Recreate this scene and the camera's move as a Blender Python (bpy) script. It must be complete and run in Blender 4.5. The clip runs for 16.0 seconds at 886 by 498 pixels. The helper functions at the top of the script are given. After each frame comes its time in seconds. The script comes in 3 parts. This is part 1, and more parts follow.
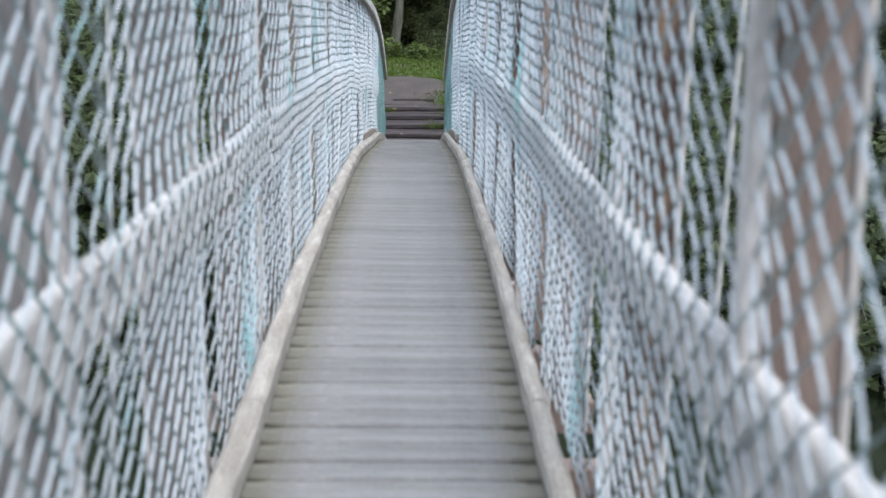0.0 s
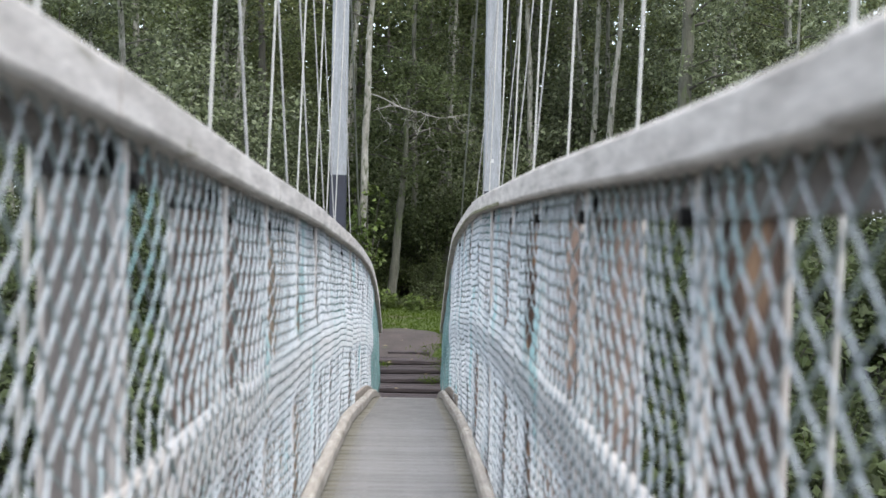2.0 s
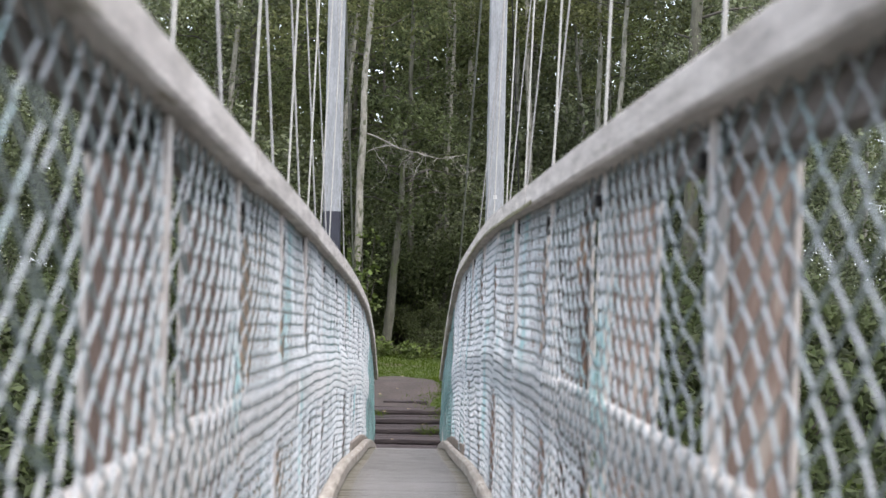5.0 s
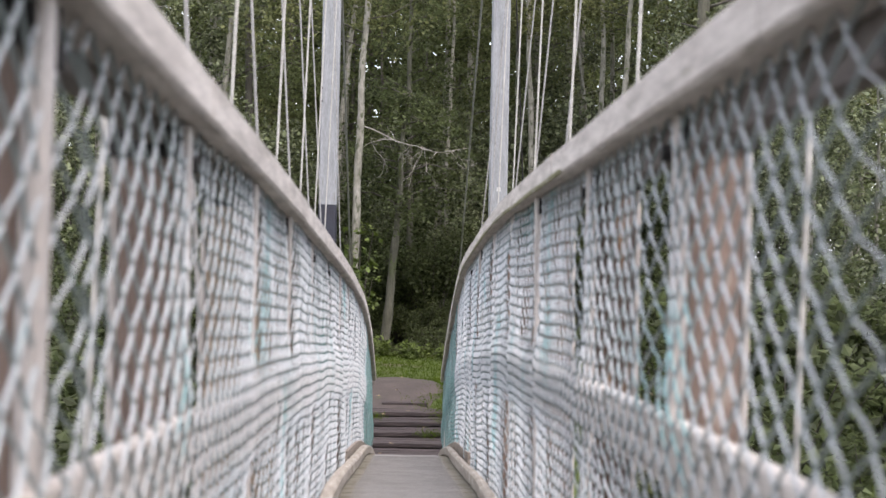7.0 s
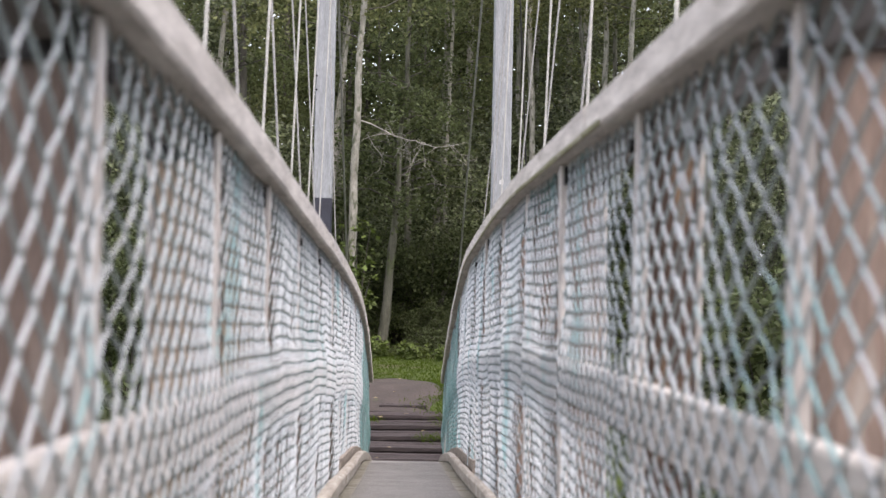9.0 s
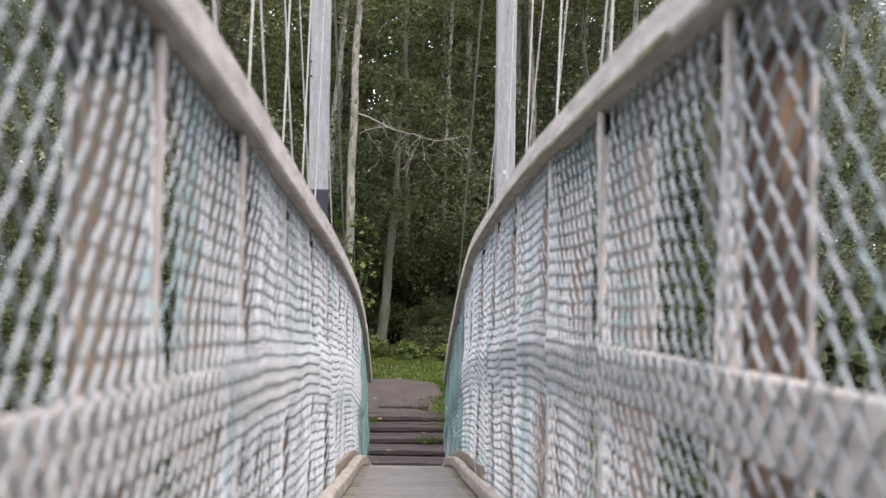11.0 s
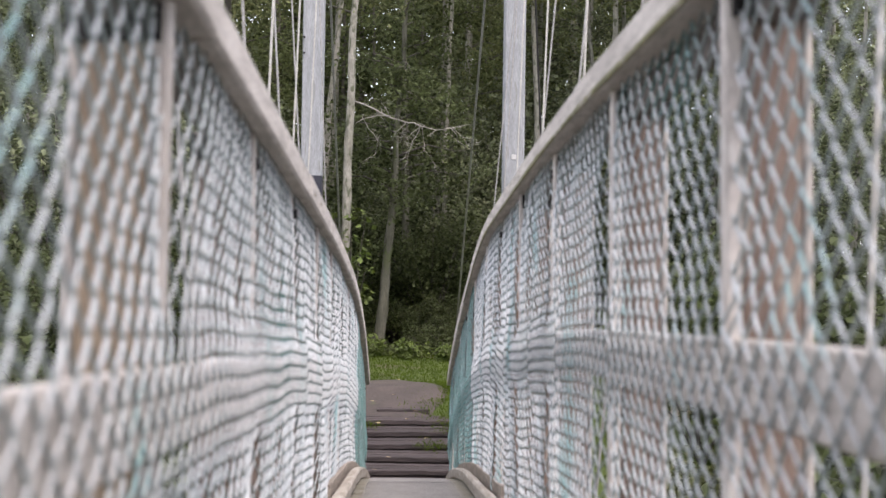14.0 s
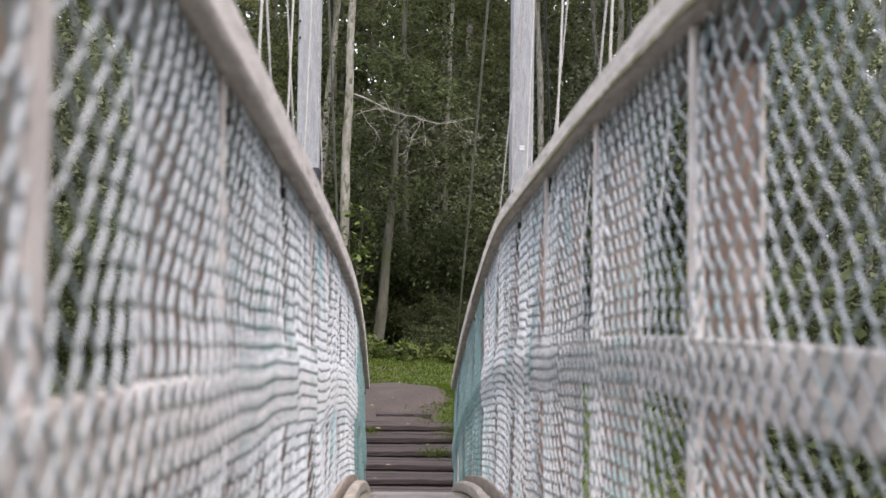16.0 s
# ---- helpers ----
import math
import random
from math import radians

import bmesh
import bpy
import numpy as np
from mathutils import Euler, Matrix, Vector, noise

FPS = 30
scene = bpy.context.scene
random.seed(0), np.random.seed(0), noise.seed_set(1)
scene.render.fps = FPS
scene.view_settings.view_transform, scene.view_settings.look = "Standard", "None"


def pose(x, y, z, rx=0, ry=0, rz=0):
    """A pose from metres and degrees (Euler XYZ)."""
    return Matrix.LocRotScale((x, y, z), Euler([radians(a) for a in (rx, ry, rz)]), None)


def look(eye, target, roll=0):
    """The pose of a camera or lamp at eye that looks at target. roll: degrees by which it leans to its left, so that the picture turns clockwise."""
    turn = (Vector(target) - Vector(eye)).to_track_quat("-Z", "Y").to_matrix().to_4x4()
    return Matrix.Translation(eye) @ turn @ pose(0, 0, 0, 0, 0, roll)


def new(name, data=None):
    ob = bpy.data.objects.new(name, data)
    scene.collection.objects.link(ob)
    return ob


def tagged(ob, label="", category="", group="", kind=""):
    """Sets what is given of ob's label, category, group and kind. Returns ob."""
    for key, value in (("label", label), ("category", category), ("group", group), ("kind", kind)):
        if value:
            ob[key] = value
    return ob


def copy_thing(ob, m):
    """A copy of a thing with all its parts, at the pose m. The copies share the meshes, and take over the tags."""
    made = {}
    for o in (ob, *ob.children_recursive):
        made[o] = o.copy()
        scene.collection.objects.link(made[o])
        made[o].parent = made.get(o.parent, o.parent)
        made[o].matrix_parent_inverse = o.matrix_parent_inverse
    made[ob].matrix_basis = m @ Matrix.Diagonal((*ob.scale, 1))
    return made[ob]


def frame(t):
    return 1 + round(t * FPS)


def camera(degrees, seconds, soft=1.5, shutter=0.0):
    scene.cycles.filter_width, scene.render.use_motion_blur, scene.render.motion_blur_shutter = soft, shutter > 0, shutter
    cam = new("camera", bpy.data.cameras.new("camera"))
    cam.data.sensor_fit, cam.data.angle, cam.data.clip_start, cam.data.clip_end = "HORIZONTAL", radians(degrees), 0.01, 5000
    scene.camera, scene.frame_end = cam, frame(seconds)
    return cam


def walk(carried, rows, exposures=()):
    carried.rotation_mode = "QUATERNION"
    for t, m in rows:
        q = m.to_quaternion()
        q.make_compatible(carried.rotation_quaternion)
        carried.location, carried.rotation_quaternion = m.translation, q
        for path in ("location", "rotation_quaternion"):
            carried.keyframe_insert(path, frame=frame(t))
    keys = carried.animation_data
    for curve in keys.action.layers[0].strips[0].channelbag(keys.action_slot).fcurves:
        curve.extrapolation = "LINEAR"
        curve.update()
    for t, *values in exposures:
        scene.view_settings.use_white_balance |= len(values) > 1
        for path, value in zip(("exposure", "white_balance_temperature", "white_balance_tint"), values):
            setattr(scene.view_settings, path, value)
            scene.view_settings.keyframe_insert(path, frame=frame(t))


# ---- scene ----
cam = camera(38.2, 16.0, soft=1.5)
METRES, EYE, TILT, LEAN, TURN = 5.2, 1.08, -12.0, -0.71, -1.344
ROWS = [
    (0.0, 0.0, 0.0, 0.0, 0.0, 0.0, -0.0),
    (0.5, -0.0003, 0.0303, 0.0098, -0.05, 2.89, -0.05),
    (1.0, -0.002, 0.0608, 0.0179, -0.13, 5.83, -0.15),
    (1.5, -0.0034, 0.0904, 0.0238, -0.19, 8.65, -0.23),
    (2.0, -0.0042, 0.1168, 0.0266, -0.26, 11.1, -0.29),
    (2.5, -0.0062, 0.1441, 0.0245, -0.35, 12.76, -0.35),
    (3.0, -0.0088, 0.1748, 0.0223, -0.4, 13.39, -0.33),
    (3.5, -0.0119, 0.2069, 0.0231, -0.48, 13.43, -0.4),
    (4.0, -0.0147, 0.2373, 0.0262, -0.55, 13.44, -0.51),
    (4.5, -0.0172, 0.2671, 0.0304, -0.59, 13.47, -0.48),
    (7.0, -0.0243, 0.429, 0.0565, -0.67, 13.45, -0.3),
    (7.5, -0.025, 0.4608, 0.06, -0.7, 13.44, -0.29),
    (8.0, -0.025, 0.4907, 0.0647, -0.73, 13.47, -0.32),
    (8.5, -0.0261, 0.5199, 0.0692, -0.75, 13.5, -0.3),
    (9.0, -0.0281, 0.5504, 0.0724, -0.77, 13.52, -0.27),
    (11.5, -0.0343, 0.7009, 0.0889, -0.8, 13.57, 0.05),
    (12.0, -0.0346, 0.7319, 0.0931, -0.82, 13.57, 0.05),
    (12.5, -0.035, 0.7614, 0.0993, -0.84, 13.59, 0.05),
    (13.0, -0.037, 0.792, 0.1048, -0.86, 13.6, 0.07),
    (13.5, -0.04, 0.8253, 0.1089, -0.88, 13.58, 0.08),
    (14.0, -0.0432, 0.8591, 0.1146, -0.92, 13.56, 0.07),
    (14.5, -0.046, 0.8911, 0.1224, -0.94, 13.56, 0.1),
    (15.0, -0.0481, 0.9222, 0.1293, -0.98, 13.57, 0.07),
    (15.5, -0.0496, 0.954, 0.134, -0.99, 13.57, 0.09),
    (16.0, -0.0514, 0.9856, 0.139, -1.01, 13.55, 0.08),
]
walk(cam, [(t, pose(0.03, 0, EYE, TILT, LEAN, TURN) @ pose(METRES * x, METRES * y, METRES * z, 90 + pitch, roll, yaw)) for t, x, y, z, yaw, pitch, roll in ROWS],
     exposures=[(0, 0.06, 5980, 10.5), (1, 0.06, 6080, 11), (2.2, 0.11, 6400, 12.5), (4.6, 0.12, 6500, 15), (7, 0.12, 6830, 19.8), (16, 0.12, 6900, 20.8)])

# ---- light: an overcast late-summer day ----
world = bpy.data.worlds.new("overcast_sky")
scene.world = world
world.use_nodes = True
wn = world.node_tree
sky = wn.nodes.new("ShaderNodeTexSky")
sky.sky_type = "NISHITA"
sky.sun_disc = False
sky.sun_elevation, sky.sun_rotation = radians(61), radians(158)
sky.dust_density, sky.air_density = 3.0, 1.0
wash = wn.nodes.new("ShaderNodeMixRGB")
wash.inputs[0].default_value = 0.6
wash.inputs[2].default_value = (5.6, 6.0, 6.4, 1)
wn.links.new(sky.outputs[0], wash.inputs[1])
wn.links.new(wash.outputs[0], wn.nodes["Background"].inputs[0])
wn.nodes["Background"].inputs[1].default_value = 0.42
sun = new("sun", bpy.data.lights.new("sun", "SUN"))
sun.data.energy, sun.data.angle, sun.data.color = 2.3, radians(30), (1, 0.97, 0.92)
sun.matrix_world = look((5.6, -12, 28), (0, 2, 0))
cam.data.dof.use_dof, cam.data.dof.focus_distance, cam.data.dof.aperture_fstop = True, 19.0, 4.6

# ---- materials ----


def material(name, base, second=None, scale=6.0, rough=0.8, stretch=(1, 1, 1), bump=0.2, fine=60.0, spots=None, spot_scale=14.0, spot_size=0.62,
             metal=0.0, vary=0.0, island=0.0, translucent=0.0, bump_far=0.004, edge=None, gloss=0.5):
    """Two-scale noise between two colours, stained with a third, with relief."""
    m = bpy.data.materials.new(name)
    m.use_nodes = True
    nt = m.node_tree
    b = nt.nodes["Principled BSDF"]
    b.inputs["Roughness"].default_value, b.inputs["Metallic"].default_value = rough, metal
    b.inputs["Specular IOR Level"].default_value = gloss
    second = second or tuple(c * 0.6 for c in base)
    tc = nt.nodes.new("ShaderNodeTexCoord")
    mp = nt.nodes.new("ShaderNodeMapping")
    mp.inputs["Scale"].default_value = stretch
    nt.links.new(tc.outputs["Object"], mp.inputs[0])

    def noise_of(size, detail=6):
        n = nt.nodes.new("ShaderNodeTexNoise")
        n.inputs["Scale"].default_value, n.inputs["Detail"].default_value = size, detail
        nt.links.new(mp.outputs[0], n.inputs["Vector"])
        return n

    def ramp_of(src, lo, hi, ca, cb):
        r = nt.nodes.new("ShaderNodeValToRGB")
        r.color_ramp.elements[0].position, r.color_ramp.elements[1].position = lo, hi
        r.color_ramp.elements[0].color, r.color_ramp.elements[1].color = (*ca, 1), (*cb, 1)
        nt.links.new(src, r.inputs[0])
        return r

    def mix(kind, fac, a, c):
        x = nt.nodes.new("ShaderNodeMixRGB")
        x.blend_type = kind
        for k, v in ((0, fac), (1, a), (2, c)):
            if isinstance(v, (int, float)):
                x.inputs[k].default_value = v
            else:
                nt.links.new(v, x.inputs[k])
        return x.outputs[0]

    big, small = noise_of(scale), noise_of(fine, 4)
    col = ramp_of(big.outputs[0], 0.32, 0.68, second, base).outputs[0]
    grain = ramp_of(small.outputs[0], 0.3, 0.7, (0.72, 0.72, 0.72), (1.15, 1.15, 1.15)).outputs[0]
    col = mix("MULTIPLY", 0.8, col, grain)
    if spots:
        sn = noise_of(spot_scale, 5)
        col = mix("MIX", ramp_of(sn.outputs[0], spot_size, spot_size + 0.1, (0, 0, 0), (1, 1, 1)).outputs[0], col, ramp_of(sn.outputs[0], 0, 1, spots, spots).outputs[0])
    if edge:  # multiplied by the edge colour towards both sides
        sx = nt.nodes.new("ShaderNodeSeparateXYZ")
        nt.links.new(tc.outputs["Object"], sx.inputs[0])
        ab = nt.nodes.new("ShaderNodeMath")
        ab.operation = "ABSOLUTE"
        nt.links.new(sx.outputs[0], ab.inputs[0])
        wob = nt.nodes.new("ShaderNodeMath")
        wob.operation, wob.inputs[1].default_value = "MULTIPLY_ADD", 0.12
        nt.links.new(big.outputs[0], wob.inputs[0])
        nt.links.new(ab.outputs[0], wob.inputs[2])
        col = mix("MULTIPLY", ramp_of(wob.outputs[0], 0.25, 0.33, (0, 0, 0), (1, 1, 1)).outputs[0], col, ramp_of(wob.outputs[0], 0, 1, edge, edge).outputs[0])
    if vary or island:
        rnd = nt.nodes.new("ShaderNodeObjectInfo").outputs["Random"] if vary else nt.nodes.new("ShaderNodeNewGeometry").outputs["Random Per Island"]
        k = vary or island
        col = mix("MULTIPLY", 1.0, col, ramp_of(rnd, 0, 1, (1 - k,) * 3, (1 + k * 0.6,) * 3).outputs[0])
    nt.links.new(col, b.inputs["Base Color"])
    if bump:
        bp = nt.nodes.new("ShaderNodeBump")
        bp.inputs["Strength"].default_value, bp.inputs["Distance"].default_value = bump, bump_far
        nt.links.new(small.outputs[0], bp.inputs["Height"])
        nt.links.new(bp.outputs[0], b.inputs["Normal"])
    if translucent:
        tr = nt.nodes.new("ShaderNodeBsdfTranslucent")
        nt.links.new(col, tr.inputs[0])
        ms = nt.nodes.new("ShaderNodeMixShader")
        ms.inputs[0].default_value = translucent
        nt.links.new(b.outputs[0], ms.inputs[1])
        nt.links.new(tr.outputs[0], ms.inputs[2])
        nt.links.new(ms.outputs[0], nt.nodes["Material Output"].inputs[0])
    return m


M_RAIL = material("weathered_rail_wood", (0.635, 0.592, 0.54), (0.39, 0.357, 0.318), 6, 0.85, (6, 0.8, 6), 0.6, 34, (0.25, 0.225, 0.17), 4.6, 0.63)
M_KERB = material("weathered_kerb_wood", (0.42, 0.38, 0.325), (0.26, 0.23, 0.19), 5, 0.9, (6, 1.0, 6), 0.8, 36, (0.46, 0.43, 0.37), 5, 0.62)
M_PLANK = material("grey_deck_plank", (0.288, 0.28, 0.268), (0.198, 0.19, 0.178), 3, 0.9, (1, 6, 6), 0.5, 45, (0.22, 0.21, 0.15), 8, 0.64, vary=0.14, edge=(0.7, 0.68, 0.56))
M_POST = material("brown_post_wood", (0.25, 0.184, 0.15), (0.16, 0.118, 0.097), 5, 0.9, (6, 6, 0.9), 0.4, 30, (0.36, 0.32, 0.28), 5, 0.58, vary=0.2)
# Brown post wood with shadow put into its colour.
M_POST_DARK = material("shadow_brown_post_wood", (0.092, 0.058, 0.041), (0.042, 0.028, 0.021), 4, 0.9, (7, 7, 0.8), 0.4, 30, (0.2, 0.13, 0.08), 4, 0.56)
M_POST_TAN = material("tan_post_wood", (0.37, 0.285, 0.205), (0.25, 0.19, 0.138), 4, 0.9, (6, 6, 0.8), 0.4, 30, (0.42, 0.36, 0.3), 5, 0.58)
M_POST_GREY = material("grey_weathered_post_wood", (0.27, 0.245, 0.225), (0.17, 0.152, 0.138), 5, 0.9, (6, 6, 0.9), 0.4, 30, (0.36, 0.34, 0.31), 5, 0.6)
M_LATH = material("pale_weathered_lath", (0.57, 0.53, 0.49), (0.42, 0.385, 0.35), 4, 0.9, (5, 5, 1.2), 0.5, 34, (0.58, 0.56, 0.53), 5, 0.58, vary=0.12)
M_TOE = material("brown_toe_board", (0.33, 0.28, 0.23), (0.21, 0.175, 0.145), 5, 0.9, (3, 1, 8), 0.6, 36, (0.42, 0.37, 0.31), 6, 0.58)
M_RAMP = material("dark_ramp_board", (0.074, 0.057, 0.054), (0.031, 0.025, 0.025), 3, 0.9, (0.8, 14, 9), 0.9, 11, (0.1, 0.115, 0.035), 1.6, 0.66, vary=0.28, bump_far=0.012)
M_PAINT = material("grey_white_paint", (0.33, 0.346, 0.357), (0.25, 0.265, 0.273), 4, 0.75, (6, 6, 0.9), 0.5, 26, (0.21, 0.215, 0.205), 6, 0.62)
M_MOSS = material("olive_moss", (0.2, 0.19, 0.09), (0.14, 0.135, 0.07), 9, 0.95, bump=0.6, fine=50, spots=(0.3, 0.28, 0.22), spot_scale=12, spot_size=0.55)
# Board wood with the top rail's shade put into its colour.
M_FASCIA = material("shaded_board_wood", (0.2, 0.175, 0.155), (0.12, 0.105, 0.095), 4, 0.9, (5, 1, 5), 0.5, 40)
M_DARK = material("dark_blue_band", (0.03, 0.035, 0.05), (0.02, 0.02, 0.03), 4, 0.6)
M_ROD = material("galvanised_steel", (0.5, 0.49, 0.455), (0.4, 0.39, 0.355), 8, 0.6, bump=0.05, metal=0.2)
M_CABLE = material("steel_rope", (0.36, 0.355, 0.34), (0.24, 0.235, 0.225), 20, 0.6, metal=0.15)
# Worn wire, paler still for skylight painted on the up-facing strands.
M_NET = material("worn_lit_wire", (0.495, 0.507, 0.51), (0.39, 0.433, 0.438), 3.0, 0.5, bump=0.1, fine=40, spots=(0.2, 0.36, 0.36), spot_scale=2.1, spot_size=0.59)
# The same coating darker: shade of down-facing strands and hooks in the colour.
M_NET2 = material("shaded_green_wire", (0.28, 0.318, 0.313), (0.183, 0.23, 0.224), 2.2, 0.5, bump=0.1, fine=40, spots=(0.06, 0.16, 0.145), spot_scale=1.3, spot_size=0.62)
M_NET3 = material("unfaded_green_wire", (0.13, 0.235, 0.228), (0.045, 0.14, 0.127), 4.0, 0.45, bump=0.1, fine=40, spots=(0.42, 0.47, 0.48), spot_scale=6, spot_size=0.64)
M_GRIT = material("dirty_fine_wire", (0.248, 0.242, 0.232), (0.187, 0.182, 0.172), 5, 0.8, bump=0)
M_SIGN = material("pale_plate", (0.58, 0.58, 0.57), (0.5, 0.5, 0.49), 4, 0.4, bump=0)
M_BOLT = material("dark_iron", (0.03, 0.028, 0.027), (0.02, 0.02, 0.02), 8, 0.6, metal=0.6)
M_BARK = material("grey_bark", (0.36, 0.345, 0.3), (0.19, 0.185, 0.15), 3, 0.95, (3, 3, 1.3), 0.8, 14, (0.1, 0.11, 0.07), 4.5, 0.53, bump_far=0.02)
M_BARK3 = material("mossy_bark", (0.15, 0.145, 0.11), (0.085, 0.085, 0.062), 3, 0.95, (3, 3, 0.8), 0.8, 14, (0.1, 0.12, 0.05), 2, 0.55, bump_far=0.02)
M_BARK2 = material("dark_bark", (0.13, 0.12, 0.1), (0.07, 0.065, 0.055), 3, 0.95, (3, 3, 0.8), 0.8, 14, bump_far=0.02)
M_TWIG = material("dead_branch", (0.4, 0.38, 0.34), (0.25, 0.24, 0.21), 4, 0.9)
M_LEAF = material("green_leaf", (0.175, 0.208, 0.082), (0.108, 0.136, 0.055), 0.8, 0.65, bump=0, island=0.65, translucent=0.55, gloss=0.35)
M_LEAF2 = material("olive_leaf", (0.2, 0.218, 0.088), (0.125, 0.142, 0.058), 0.8, 0.65, bump=0, island=0.6, translucent=0.5, gloss=0.35)
M_LEAF3 = material("dark_leaf", (0.13, 0.16, 0.066), (0.084, 0.108, 0.046), 0.8, 0.65, bump=0, island=0.65, translucent=0.55, gloss=0.35)
# Lighter, greyer leaf: skylight and its sheen are put into the colour.
M_LEAF4 = material("sky_lit_grey_leaf", (0.225, 0.26, 0.14), (0.135, 0.162, 0.085), 0.8, 0.5, bump=0, island=0.7, translucent=0.42)
M_HERB = material("bright_herb_leaf", (0.17, 0.22, 0.05), (0.1, 0.15, 0.035), 0.8, 0.7, bump=0, island=0.5, translucent=0.4)
M_GRASS = material("grass_blade", (0.092, 0.138, 0.018), (0.064, 0.102, 0.014), 1.2, 0.9, bump=0, island=0.15, translucent=0.35, gloss=0.1)
M_GROUND = material("grassy_soil", (0.07, 0.102, 0.016), (0.05, 0.074, 0.013), 1.1, 0.95, bump=0.6, fine=25, spots=(0.11, 0.085, 0.06), spot_scale=0.8, spot_size=0.6, bump_far=0.02)
M_DIRT = material("trodden_soil", (0.082, 0.066, 0.058), (0.053, 0.044, 0.039), 3, 0.95, bump=0.5, fine=35, spots=(0.07, 0.1, 0.03), spot_scale=4, spot_size=0.66, bump_far=0.01)
M_DEADLEAF = material("fallen_leaf", (0.5, 0.42, 0.25), (0.35, 0.26, 0.12), 9, 0.8, vary=0.3)
M_WATER = material("dark_river", (0.018, 0.022, 0.014), (0.012, 0.015, 0.01), 1, 0.12, bump=0.3, fine=3, bump_far=0.02)

# ---- builders ----


def obj(name, verts, faces, mat, parent=None, label="", smooth=False):
    """Links verts and faces as one mesh object, under a parent where there is one."""
    me = bpy.data.meshes.new(name)
    me.from_pydata([tuple(v) for v in verts], [], [tuple(f) for f in faces])
    me.materials.append(mat)
    if smooth:
        me.polygons.foreach_set("use_smooth", [True] * len(me.polygons))
    me.update()
    ob = new(name, me)
    if parent:
        ob.parent = parent
    if label:
        ob["label"] = label
    return ob


def merged(pieces):
    """Several (verts, faces) as one."""
    vs, fs, n = [], [], 0
    for v, f in pieces:
        vs.append(np.asarray(v, float))
        fs += [tuple(i + n for i in q) for q in f]
        n += len(v)
    return np.concatenate(vs), fs


def sweep(points, section, ups=None, scales=None):
    """A section (2D, x to the side and y up) carried along points; closed with caps."""
    P = np.asarray(points, float)
    n, k = len(P), len(section)
    S = np.asarray(section, float)
    vs = np.zeros((n, k, 3))
    for i in range(n):
        d = P[min(i + 1, n - 1)] - P[max(i - 1, 0)]
        d = d / np.linalg.norm(d)
        up = np.asarray(ups if ups is not None else (0, 0, 1), float)
        side = np.cross(d, up)
        side = side / (np.linalg.norm(side) + 1e-9)
        up = np.cross(side, d)
        s = S if scales is None else S * scales[i]
        vs[i] = P[i] + s[:, :1] * side + s[:, 1:] * up
    fs = []
    for i in range(n - 1):
        for j in range(k):
            a, c = i * k + j, i * k + (j + 1) % k
            fs.append((a, c, c + k, a + k))
    fs.append(tuple(range(k - 1, -1, -1)))
    fs.append(tuple((n - 1) * k + j for j in range(k)))
    return vs.reshape(-1, 3), fs


def worn(verts, faces, amp, seed):
    """Pushes the points of a swept piece about, as wear and knocks do."""
    out = []
    for v in verts:
        q = (v[0] * 9, v[1] * 5, v[2] * 9 + seed)
        out.append((v[0] + amp * noise.noise(q), v[1], v[2] + amp * noise.noise((q[0] + 31, q[1], q[2])) + 0.5 * amp * noise.noise((q[0], q[1] * 3, q[2] + 7))))
    return out, faces


def rect(x0, x1, z0, z1, c=0.004):
    """A rectangle with chamfered corners, as a section."""
    return [(x0 + c, z0), (x1 - c, z0), (x1, z0 + c), (x1, z1 - c), (x1 - c, z1), (x0 + c, z1), (x0, z1 - c), (x0, z0 + c)]


def ring(r, k=6):
    return [(r * math.cos(2 * math.pi * i / k), r * math.sin(2 * math.pi * i / k)) for i in range(k)]


def bar(a, b, r, k=6):
    """A round bar from a to b."""
    d = np.subtract(b, a)
    return sweep([a, b], ring(r, k), ups=(0, 1, 0) if abs(d[2]) > abs(d[1]) else (0, 0, 1))


def thing(name, label, category, group="", kind="", at=(0, 0, 0)):
    e = tagged(new(name), label, category, group, kind)
    e.location = at
    return e


# ---- the bridge's lines ----
KNOTS = [0, 2, 4, 6, 8, 10, 11.5, 13, 14.5, 16.5, 17.3]
MEAN = [1.31, 1.275, 1.249, 1.215, 1.162, 1.052, 0.949, 0.725, 0.444, -0.166, -0.42]
LIFT = [-0.034, -0.034, 0.012, 0.041, 0.081, 0.083, 0.094, 0.005, -0.019, 0.005, 0.005]
DROP_AT = [0, 2, 4, 6, 8, 9.5, 11, 12.5, 14, 17.3]
DROP = [1.234, 1.212, 1.156, 1.171, 1.204, 1.274, 1.323, 1.289, 1.255, 1.203]
END = 16.6  # of the deck
RAIL_END = 16.4


def smooth_of(y, values):
    y = abs(y)
    return sum(float(np.interp(abs(y + d), KNOTS, values)) for d in (-0.6, -0.3, 0, 0.3, 0.6)) / 5


def centre(y):
    return 0.028 * (y / 10) ** 2


def rail_z(side, y):
    return smooth_of(y, MEAN) + side * smooth_of(y, LIFT)


def deck_z(y):
    return smooth_of(y, MEAN) - sum(float(np.interp(abs(y + d), DROP_AT, DROP)) for d in (-0.4, -0.2, 0, 0.2, 0.4)) / 5


